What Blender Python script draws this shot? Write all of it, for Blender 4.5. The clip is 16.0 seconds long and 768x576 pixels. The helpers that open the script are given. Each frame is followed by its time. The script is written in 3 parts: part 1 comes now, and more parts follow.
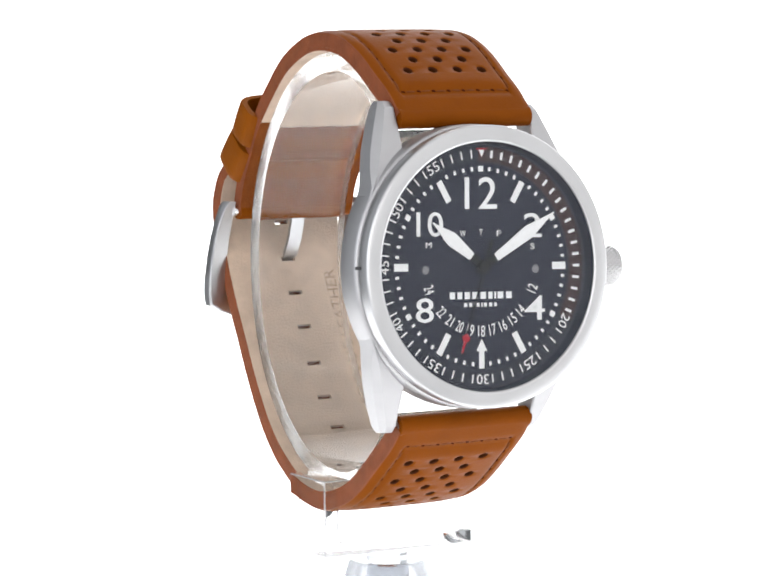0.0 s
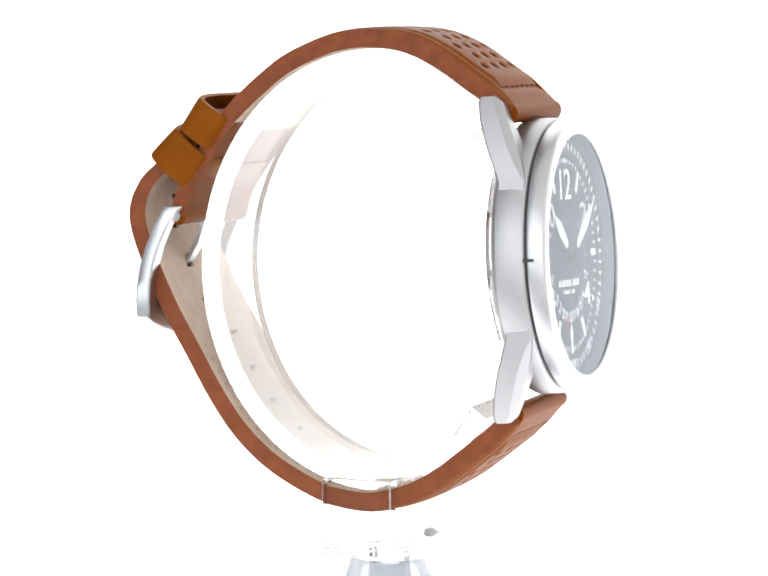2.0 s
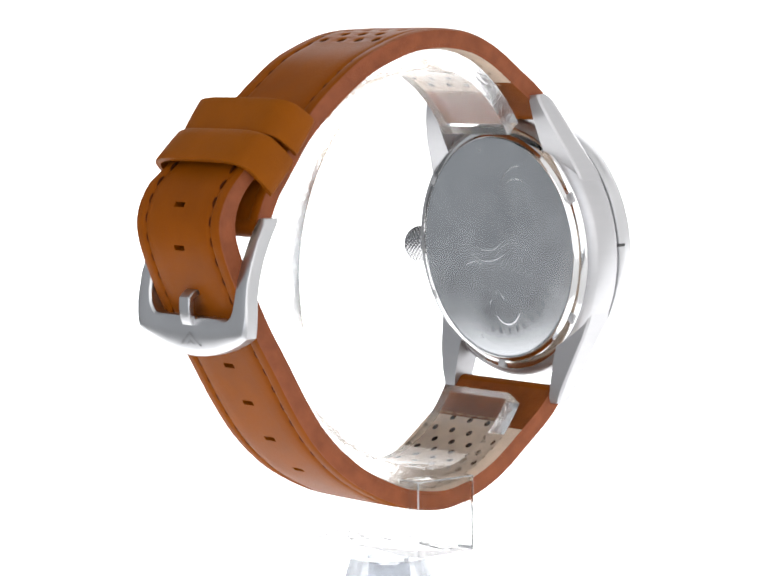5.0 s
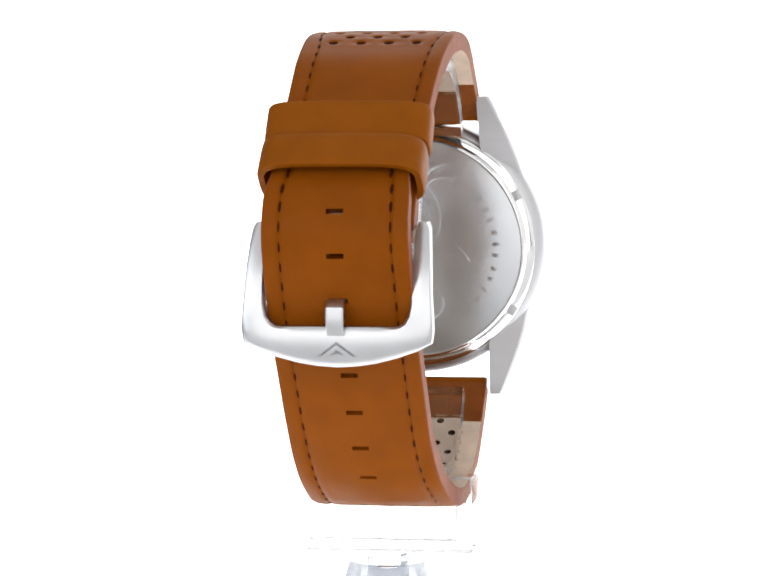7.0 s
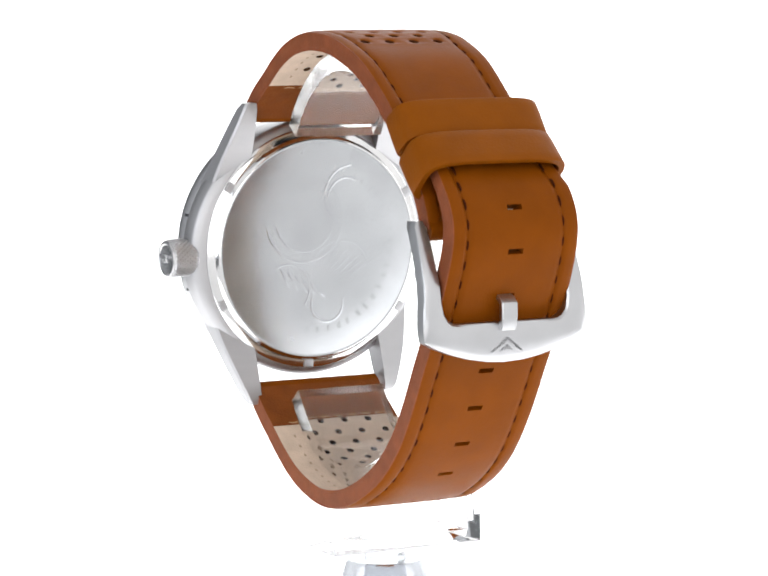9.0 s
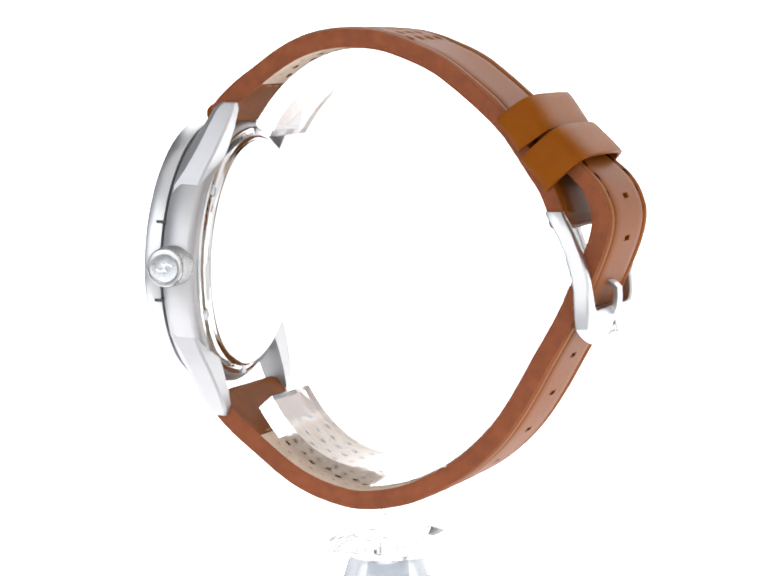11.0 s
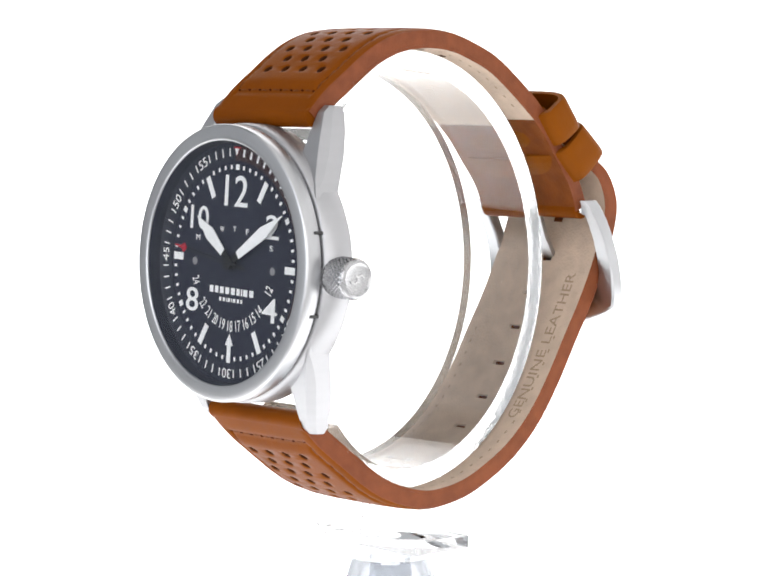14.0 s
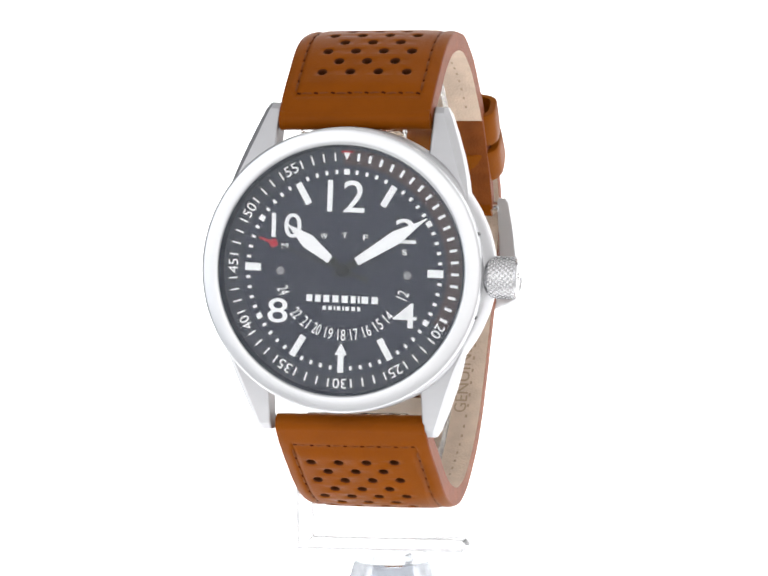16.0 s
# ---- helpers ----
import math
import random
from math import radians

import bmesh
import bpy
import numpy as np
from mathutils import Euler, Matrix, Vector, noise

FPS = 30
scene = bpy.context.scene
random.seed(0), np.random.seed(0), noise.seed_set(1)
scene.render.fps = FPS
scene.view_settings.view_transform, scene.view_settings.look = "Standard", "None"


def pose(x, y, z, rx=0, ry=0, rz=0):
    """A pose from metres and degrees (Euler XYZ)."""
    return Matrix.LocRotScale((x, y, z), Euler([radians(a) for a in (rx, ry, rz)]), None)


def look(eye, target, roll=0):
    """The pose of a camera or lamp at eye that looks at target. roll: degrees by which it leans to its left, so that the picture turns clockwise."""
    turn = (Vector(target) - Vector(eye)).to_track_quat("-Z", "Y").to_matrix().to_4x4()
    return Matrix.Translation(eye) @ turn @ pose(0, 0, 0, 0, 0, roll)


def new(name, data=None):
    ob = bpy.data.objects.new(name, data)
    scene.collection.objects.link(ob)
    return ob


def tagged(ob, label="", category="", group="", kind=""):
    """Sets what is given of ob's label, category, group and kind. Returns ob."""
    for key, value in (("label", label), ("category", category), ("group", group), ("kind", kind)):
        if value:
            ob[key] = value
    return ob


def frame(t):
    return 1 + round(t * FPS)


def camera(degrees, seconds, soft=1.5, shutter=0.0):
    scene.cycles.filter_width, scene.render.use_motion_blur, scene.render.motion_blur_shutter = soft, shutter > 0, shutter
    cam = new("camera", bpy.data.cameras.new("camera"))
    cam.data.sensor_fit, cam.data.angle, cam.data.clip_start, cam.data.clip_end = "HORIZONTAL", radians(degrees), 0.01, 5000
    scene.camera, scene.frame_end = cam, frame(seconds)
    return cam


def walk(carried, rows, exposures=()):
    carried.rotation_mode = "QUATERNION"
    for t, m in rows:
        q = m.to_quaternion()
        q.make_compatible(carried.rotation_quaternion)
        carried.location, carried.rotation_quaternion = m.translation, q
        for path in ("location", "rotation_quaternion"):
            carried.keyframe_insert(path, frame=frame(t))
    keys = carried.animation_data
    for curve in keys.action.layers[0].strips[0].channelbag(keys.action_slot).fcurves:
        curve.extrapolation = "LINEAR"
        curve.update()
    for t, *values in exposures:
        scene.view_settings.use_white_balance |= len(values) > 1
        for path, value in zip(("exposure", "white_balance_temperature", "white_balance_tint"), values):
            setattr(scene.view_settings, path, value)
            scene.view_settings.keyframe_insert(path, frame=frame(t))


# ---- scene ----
cam = camera(15.18, 16.0, soft=1.9)

# ---- the camera stands still but for a slight nod; the watch turns on its stand ----
AXIS = 0.082                      # height of the watch centre over the table
DIST, DOWN = 0.4618, radians(4.906)
EYE = (0.0, -DIST * math.cos(DOWN), AXIS + DIST * math.sin(DOWN))
TURN0, RATE = 28.89, 20.043       # degrees at the start, degrees a second
# small unevenness of the turntable and of the camera's aim: seconds, degrees, millimetres sideways
UNEVEN = [(0.0, 1.0, 0.22), (0.5, 0.5, 0.28), (1.0, 0.92, 0.4), (1.5, 0.37, 0.53), (2.0, 0.78, 0.53), (2.5, 0.78, 0.45),
          (3.0, 0.14, 0.51), (3.5, 0.57, 0.42), (4.0, 0.2, 0.3), (6.5, -0.45, 0.65), (7.0, 0.65, 0.28), (7.5, 0.5, 0.25),
          (8.0, 1.45, -0.18), (8.5, 1.0, -0.15), (9.0, 0.7, -0.2), (11.5, 0.51, 0.35), (12.0, 0.5, 0.55), (12.5, 0.47, 0.44),
          (13.0, 0.55, 0.66), (13.5, -0.11, 0.86), (14.0, 0.78, 0.66), (14.5, 0.24, 0.74), (15.0, 0.5, 0.72), (15.5, -0.7, 1.0),
          (16.0, -1.35, 1.05)]
TIMES = [0.5 * k for k in range(33)]


def uneven(t, column):
    return float(np.interp(t, [row[0] for row in UNEVEN], [row[column] for row in UNEVEN]))


def turn(t):
    return TURN0 + RATE * t + uneven(t, 1)


def view(t):
    nod = -0.00006 + 0.00039 * math.cos(2 * radians(turn(t)))
    return look(EYE, (-0.001 * uneven(t, 2), 0.0, AXIS + nod), -0.50)


walk(cam, [(t, view(t)) for t in TIMES])

# ---- light: a white infinity table, softboxes on three sides, a grey studio round them ----
world = bpy.data.worlds.new("studio")
scene.world = world
world.use_nodes = True
world.node_tree.nodes["Background"].inputs["Color"].default_value = (0.93, 0.96, 1.0, 1)
world.node_tree.nodes["Background"].inputs["Strength"].default_value = 0.16


def softbox(name, eye, target, sx, sy, power, colour=(1.0, 0.985, 0.97)):
    lamp = bpy.data.lights.new(name, "AREA")
    lamp.shape, lamp.size, lamp.size_y, lamp.energy = "RECTANGLE", sx, sy, power
    lamp.color = colour
    ob = new(name, lamp)
    ob.matrix_world = look(eye, target)
    return ob


softbox("softbox_top", (0.05, -0.25, 0.80), (0, 0, AXIS), 1.3, 1.0, 3.7)
softbox("softbox_side", (-0.62, -0.65, 0.28), (0, -0.65, AXIS), 0.70, 0.74, 3.8, (0.93, 0.96, 1.0))
softbox("softbox_side", (-0.62, 0.12, 0.28), (0, 0.12, AXIS), 0.74, 0.74, 0.62, (0.93, 0.96, 1.0))
softbox("softbox_side", (0.62, -0.33, 0.28), (0, -0.33, AXIS), 1.34, 0.7, 3.1)
softbox("softbox_front", (0.0, -0.95, 0.28), (0, 0, 0.15), 1.18, 0.8, 5.8)
scene.view_settings.exposure = 0.0


# ---- materials ----
def mat(name, base, rough=0.5, metal=0.0, spec=0.5, vary=0.0, scale=300.0, grain=0.0, grain_scale=2000.0, stretch=(1, 1, 1),
        rough_vary=0.0, cells=False, tint=None):
    m = bpy.data.materials.new(name)
    m.use_nodes = True
    nt = m.node_tree
    b = nt.nodes["Principled BSDF"]
    b.inputs["Base Color"].default_value = (*base, 1)
    b.inputs["Roughness"].default_value = rough
    b.inputs["Metallic"].default_value = metal
    b.inputs["Specular IOR Level"].default_value = spec
    tc = nt.nodes.new("ShaderNodeTexCoord")
    mp = nt.nodes.new("ShaderNodeMapping")
    mp.inputs["Scale"].default_value = stretch
    nt.links.new(tc.outputs["Object"], mp.inputs["Vector"])
    if vary:
        n1 = nt.nodes.new("ShaderNodeTexNoise")
        n1.inputs["Scale"].default_value = scale
        n1.inputs["Detail"].default_value = 6
        nt.links.new(mp.outputs["Vector"], n1.inputs["Vector"])
        rp = nt.nodes.new("ShaderNodeValToRGB")
        lo = tint or tuple(c * (1 - vary) for c in base)
        rp.color_ramp.elements[0].position, rp.color_ramp.elements[1].position = 0.32, 0.68
        rp.color_ramp.elements[0].color = (*lo, 1)
        rp.color_ramp.elements[1].color = (*[min(1, c * (1 + vary)) for c in base], 1)
        nt.links.new(n1.outputs["Fac"], rp.inputs["Fac"])
        nt.links.new(rp.outputs["Color"], b.inputs["Base Color"])
        if rough_vary:
            mr = nt.nodes.new("ShaderNodeMapRange")
            mr.inputs["To Min"].default_value, mr.inputs["To Max"].default_value = rough - rough_vary, rough + rough_vary
            nt.links.new(n1.outputs["Fac"], mr.inputs["Value"])
            nt.links.new(mr.outputs["Result"], b.inputs["Roughness"])
    if grain:
        g = nt.nodes.new("ShaderNodeTexVoronoi" if cells else "ShaderNodeTexNoise")
        g.inputs["Scale"].default_value = grain_scale
        nt.links.new(mp.outputs["Vector"], g.inputs["Vector"])
        bp = nt.nodes.new("ShaderNodeBump")
        bp.inputs["Strength"].default_value = grain
        bp.inputs["Distance"].default_value = 0.0002
        nt.links.new(g.outputs["Distance" if cells else "Fac"], bp.inputs["Height"])
        nt.links.new(bp.outputs["Normal"], b.inputs["Normal"])
    return m


LEATHER = mat("tan_leather", (0.172, 0.0425, 0.0008), 0.50, 0, 0.04, 0.07, 170, 0.12, 2600, cells=True, rough_vary=0.06)
LEATHER.node_tree.nodes["Principled BSDF"].inputs["Coat Weight"].default_value = 0.1
LEATHER.node_tree.nodes["Principled BSDF"].inputs["Coat IOR"].default_value = 1.22
LEATHER.node_tree.nodes["Principled BSDF"].inputs["Coat Roughness"].default_value = 0.24
EDGE = mat("leather_edge", (0.185, 0.051, 0.018), 0.6, 0, 0.2, 0.14, 420, 0.3, 3500)
# Shade inside the perforations, put in as a dark leather colour.
HOLE_SHADE = mat("shaded_hole_leather", (0.05, 0.014, 0.003), 0.8, 0, 0.1, 0.2, 900)
LOOP = mat("loop_leather", (0.188, 0.0505, 0.0012), 0.44, 0, 0.06, 0.06, 200, 0.14, 2600, cells=True, rough_vary=0.05)
FOLD = mat("turned_leather", (0.165, 0.045, 0.008), 0.6, 0, 0.08, 0.14, 300, 0.3, 2600, cells=True)
LINING = mat("beige_lining", (0.55, 0.43, 0.335), 0.7, 0, 0.25, 0.10, 350, 0.35, 2400, cells=True)
STAMP = mat("stamped_lining", (0.33, 0.245, 0.175), 0.8, 0, 0.2, 0.1, 900)
THREAD = mat("brown_thread", (0.040, 0.0075, 0.001), 0.85, 0, 0.06, 0.25, 2500)
THREAD_LIGHT = mat("tan_thread", (0.13, 0.034, 0.003), 0.7, 0, 0.2, 0.2, 2500)
THREAD_PALE = mat("pale_thread", (0.42, 0.24, 0.13), 0.7, 0, 0.2, 0.2, 2500)
BRUSHED = mat("brushed_steel", (0.455, 0.455, 0.47), 0.46, 1.0, 0.5, 0.02, 160, 0, stretch=(1, 1, 6), rough_vary=0.03)
KNURL = mat("knurled_steel", (0.47, 0.47, 0.48), 0.24, 1.0, 0.5, 0.05, 200)
BEZEL_STEEL = mat("satin_steel", (0.53, 0.535, 0.55), 0.34, 1.0, 0.5, 0.04, 90, 0, rough_vary=0.03)
BUCKLE_STEEL = mat("buckle_steel", (0.49, 0.495, 0.51), 0.30, 1.0, 0.5, 0.05, 110, 0, rough_vary=0.04)
POLISHED = mat("polished_steel", (0.72, 0.72, 0.725), 0.12, 1.0, 0.5, 0.04, 200, 0, rough_vary=0.03)


def turned_steel():
    """Steel finished on a lathe: fine rings that stretch the highlights into rays."""
    m = mat("turned_steel", (0.47, 0.485, 0.505), 0.25, 1.0, 0.5, 0.06, 130, 0, rough_vary=0.06)
    b = m.node_tree.nodes["Principled BSDF"]
    t = m.node_tree.nodes.new("ShaderNodeTangent")
    t.direction_type, t.axis = "RADIAL", "Y"
    b.inputs["Anisotropic"].default_value = 0.5
    m.node_tree.links.new(t.outputs["Tangent"], b.inputs["Tangent"])
    return m


BACK_PLATE = turned_steel()
GROOVE = mat("dark_gap", (0.03, 0.03, 0.032), 0.5)
DIAL = mat("black_dial", (0.0115, 0.013, 0.029), 0.6, 0, 0.3, 0.06, 90)
RING = mat("black_chapter_ring", (0.011, 0.0125, 0.026), 0.5, 0, 0.4, 0.15, 220)
RED_RING = mat("dark_red_ring", (0.030, 0.010, 0.013), 0.45, 0, 0.4, 0.15, 220)
WHITE = mat("white_paint", (0.90, 0.91, 0.92), 0.5, 0, 0.4, 0.03, 900)
GREY = mat("grey_paint", (0.22, 0.22, 0.235), 0.5, 0, 0.4, 0.08, 900)
RED = mat("red_paint", (0.42, 0.012, 0.03), 0.45, 0, 0.4, 0.1, 900)
BLACK = mat("black_lacquer", (0.009, 0.009, 0.011), 0.6, 0, 0.2)


def clear(name, ior=1.49, rough=0.0, bump=0.0, scale=900.0, colour=(0.985, 0.99, 0.992)):
    m = mat(name, colour, rough, 0, 0.5, 0, 1, bump, scale)
    b = m.node_tree.nodes["Principled BSDF"]
    b.inputs["Transmission Weight"].default_value = 1.0
    b.inputs["IOR"].default_value = ior
    return m


ACRYLIC = clear("clear_acrylic", ior=1.37)
SAWN = clear("sawn_acrylic_edge", ior=1.42, rough=0.26, bump=0.6, scale=1500)
# The grey of surroundings refracted in the clear foot is put into its colour.
FOOT = clear("refraction_grey_acrylic", colour=(0.47, 0.49, 0.52))


def thin_glass(name, ior, gloss=1.0):
    m = bpy.data.materials.new(name)
    m.use_nodes = True
    nt = m.node_tree
    nt.nodes.remove(nt.nodes["Principled BSDF"])
    tr, gl, fr, mx = (nt.nodes.new("ShaderNode" + k) for k in ("BsdfTransparent", "BsdfGlossy", "Fresnel", "MixShader"))
    gl.inputs["Roughness"].default_value = 0.18
    gl.inputs["Color"].default_value = (0.88, 0.94, 1.0, 1)
    fr.inputs["IOR"].default_value = ior
    weight = nt.nodes.new("ShaderNodeMath")
    weight.operation = "MULTIPLY"
    weight.inputs[1].default_value = gloss
    nt.links.new(fr.outputs["Fac"], weight.inputs[0])
    nt.links.new(weight.outputs["Value"], mx.inputs["Fac"])
    nt.links.new(tr.outputs["BSDF"], mx.inputs[1])
    nt.links.new(gl.outputs["BSDF"], mx.inputs[2])
    nt.links.new(mx.outputs["Shader"], nt.nodes["Material Output"].inputs["Surface"])
    return m


CRYSTAL = thin_glass("crystal_glass", 1.52, 0.85)
PLATE = clear("bracket_acrylic", ior=1.13)


# Painted grey that stands for the refraction lines along clear acrylic edges.
def ground_edge():
    m = mat("grey_edge_line", (0.42, 0.43, 0.45), 0.4, 0, 0.5, 0.4, 1100)
    m.node_tree.nodes["Principled BSDF"].inputs["Alpha"].default_value = 0.7
    return m


GREY_EDGE = ground_edge()


# Overexposed white is put in as emission; the sheet itself is no lamp.
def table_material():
    m = mat("white_acrylic_added_glow", (0.85, 0.85, 0.85), 0.5, 0, 0.3, 0.01, 6)
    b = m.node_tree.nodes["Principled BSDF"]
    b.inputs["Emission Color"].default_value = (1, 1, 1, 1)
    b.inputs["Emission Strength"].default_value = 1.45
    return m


TABLE = table_material()
TABLE_FRONT = mat("white_acrylic", (0.78, 0.78, 0.78), 0.5, 0, 0.3, 0.02, 6)


# ---- mesh helpers; the watch is drawn in millimetres round its turning axis ----
WATCH_LOW, STAND_LOW = 34.3, 82.0


def mesh_of(name, bm, materials, smooth=40.0):
    me = bpy.data.meshes.new(name)
    bm.normal_update()
    bm.to_mesh(me)
    bm.free()
    for m in (materials if isinstance(materials, (list, tuple)) else [materials]):
        me.materials.append(m)
    if smooth:
        me.polygons.foreach_set("use_smooth", [True] * len(me.polygons))
        me.set_sharp_from_angle(angle=radians(smooth))
    return me


def part(name, bm, material, parent, label="", smooth=40.0, low=WATCH_LOW, scale=True):
    if scale:
        bmesh.ops.transform(bm, matrix=Matrix.Scale(0.001, 4) @ Matrix.Translation((0, 0, low)), verts=bm.verts)
    ob = new(name, mesh_of(name, bm, material, smooth))
    ob.parent = parent
    if label:
        tagged(ob, label)
    return ob


def loft(bm, rings, closed=True, caps=True, index=None):
    """Quads between rings of points; each ring is closed on itself when closed."""
    rows = [[bm.verts.new(p) for p in ring] for ring in rings]
    n = len(rows[0])
    for a, b in zip(rows, rows[1:]):
        for i in range(n if closed else n - 1):
            j = (i + 1) % n
            f = bm.faces.new((a[i], a[j], b[j], b[i]))
            if index:
                f.material_index = index(i)
    if caps and closed:
        bm.faces.new(list(reversed(rows[0])))
        bm.faces.new(rows[-1])
    return rows


def lathe(bm, profile, steps=128, frame_m=None, close=False, wobble=None):
    """Turns (r, h) points round the local z axis."""
    m = frame_m or Matrix.Identity(4)
    rings = []
    for k in range(steps):
        a = 2 * math.pi * k / steps
        rings.append([m @ Vector((r * math.cos(a), r * math.sin(a), h)) for r, h in profile])
    rows = [[bm.verts.new(p) for p in ring] for ring in rings]
    n = len(profile)
    for k in range(steps):
        a, b = rows[k], rows[(k + 1) % steps]
        for i in range(n if close else n - 1):
            j = (i + 1) % n
            bm.faces.new((a[i], b[i], b[j], a[j]))
    return rows


def slab(bm, outline, h0, h1, m):
    """A flat piece with straight sides: outline in (x, y), from h0 to h1."""
    lo = [bm.verts.new(m @ Vector((x, y, h0))) for x, y in outline]
    hi = [bm.verts.new(m @ Vector((x, y, h1))) for x, y in outline]
    n = len(outline)
    for i in range(n):
        bm.faces.new((lo[i], lo[(i + 1) % n], hi[(i + 1) % n], hi[i]))
    bm.faces.new(hi)
    bm.faces.new(list(reversed(lo)))


def box(bm, lo, hi, m=None, bevel=0.0, seg=2):
    m = m or Matrix.Identity(4)
    c = [(lo[i] + hi[i]) / 2 for i in range(3)]
    d = [abs(hi[i] - lo[i]) for i in range(3)]
    made = bmesh.ops.create_cube(bm, size=1.0, matrix=m @ Matrix.Translation(c) @ Matrix.Diagonal((*d, 1)))["verts"]
    if bevel:
        es = list({e for v in made for e in v.link_edges})
        bmesh.ops.bevel(bm, geom=es, offset=bevel, segments=seg, affect="EDGES", profile=0.5)


def rect(w, h, cx=0.0, cy=0.0):
    return [(cx - w / 2, cy - h / 2), (cx + w / 2, cy - h / 2), (cx + w / 2, cy + h / 2), (cx - w / 2, cy + h / 2)]


def letters(body, size, narrow=1.0, thick=0.04, bold=0.0):
    """Points and faces of a word in Blender's own font, centred, with a little thickness."""
    cu = bpy.data.curves.new("word", "FONT")
    cu.body, cu.size, cu.align_x, cu.align_y, cu.extrude, cu.resolution_u = body, size, "CENTER", "CENTER", thick / 2, 4
    cu.offset = bold
    ob = bpy.data.objects.new("word", cu)
    scene.collection.objects.link(ob)
    me = bpy.data.meshes.new_from_object(ob.evaluated_get(bpy.context.evaluated_depsgraph_get()))
    pts = [Vector((v.co.x * narrow, v.co.y, v.co.z + thick / 2)) for v in me.vertices]
    lo = [min(p[i] for p in pts) for i in (0, 1)]
    hi = [max(p[i] for p in pts) for i in (0, 1)]
    off = Vector(((lo[0] + hi[0]) / 2, (lo[1] + hi[1]) / 2, 0))
    faces = [tuple(p.vertices) for p in me.polygons]
    bpy.data.objects.remove(ob)
    bpy.data.meshes.remove(me)
    bpy.data.curves.remove(cu)
    return [p - off for p in pts], faces


def write(bm, body, m, width, height, thick=0.04, bold=0.0):
    """A word fitted into a box width by height."""
    pts, faces = letters(body, 4.0, 1.0, thick, bold)
    kx = width / (max(p.x for p in pts) - min(p.x for p in pts))
    ky = height / (max(p.y for p in pts) - min(p.y for p in pts))
    pts = [Vector((p.x * kx, p.y * ky, p.z)) for p in pts]
    vs = [bm.verts.new(m @ p) for p in pts]
    for f in faces:
        try:
            bm.faces.new([vs[i] for i in f])
        except ValueError:
            pass


# ---- table and backdrop: one white sheet that curves up behind ----
def build_sweep():
    bm = bmesh.new()
    prof = [(-0.45, 0.0), (-0.08, 0.0), (0.30, 0.0)]
    prof += [(0.30 + 0.30 * math.sin(a), 0.30 - 0.30 * math.cos(a)) for a in [radians(k * 7.5) for k in range(1, 13)]]
    prof += [(0.60, 1.3)]
    # the front strip goes without the added glow, for less light from below
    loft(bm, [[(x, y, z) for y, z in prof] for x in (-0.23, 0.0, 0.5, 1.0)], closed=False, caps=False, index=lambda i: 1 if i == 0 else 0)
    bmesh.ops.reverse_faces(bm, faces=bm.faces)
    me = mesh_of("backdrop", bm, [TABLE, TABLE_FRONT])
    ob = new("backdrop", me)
    tagged(ob, "seamless white sweep of table and backdrop with added glow", "backdrop", kind="structure")


build_sweep()

# ---- the watch ----
watch = new("wristwatch")
watch.location = (0, 0, AXIS - WATCH_LOW * 0.001)
tagged(watch, "steel pilot wristwatch with black dial and perforated tan leather strap", "watch")

# the dial's own frame: x to three o'clock, y to twelve, z out of the dial
TILT = radians(3.1)
DIAL_AT = Vector((-0.81, -30.43, 5.55))
_n = Vector((0.004, -math.cos(TILT), math.sin(TILT))).normalized()
_x = Vector((1, 0, 0))
_x = (_x - _x.dot(_n) * _n).normalized()
_y = _n.cross(_x)
FACE = Matrix.Translation(DIAL_AT) @ Matrix((_x, _y, _n)).transposed().to_4x4() @ Matrix.Rotation(radians(-1.9), 4, "Z")


def at_hour(deg, r, h=0.0):
    """A frame at the angle deg clockwise from twelve, at radius r, its y pointing outwards."""
    return FACE @ Matrix.Rotation(radians(-deg), 4, "Z") @ Matrix.Translation((0, r, h))


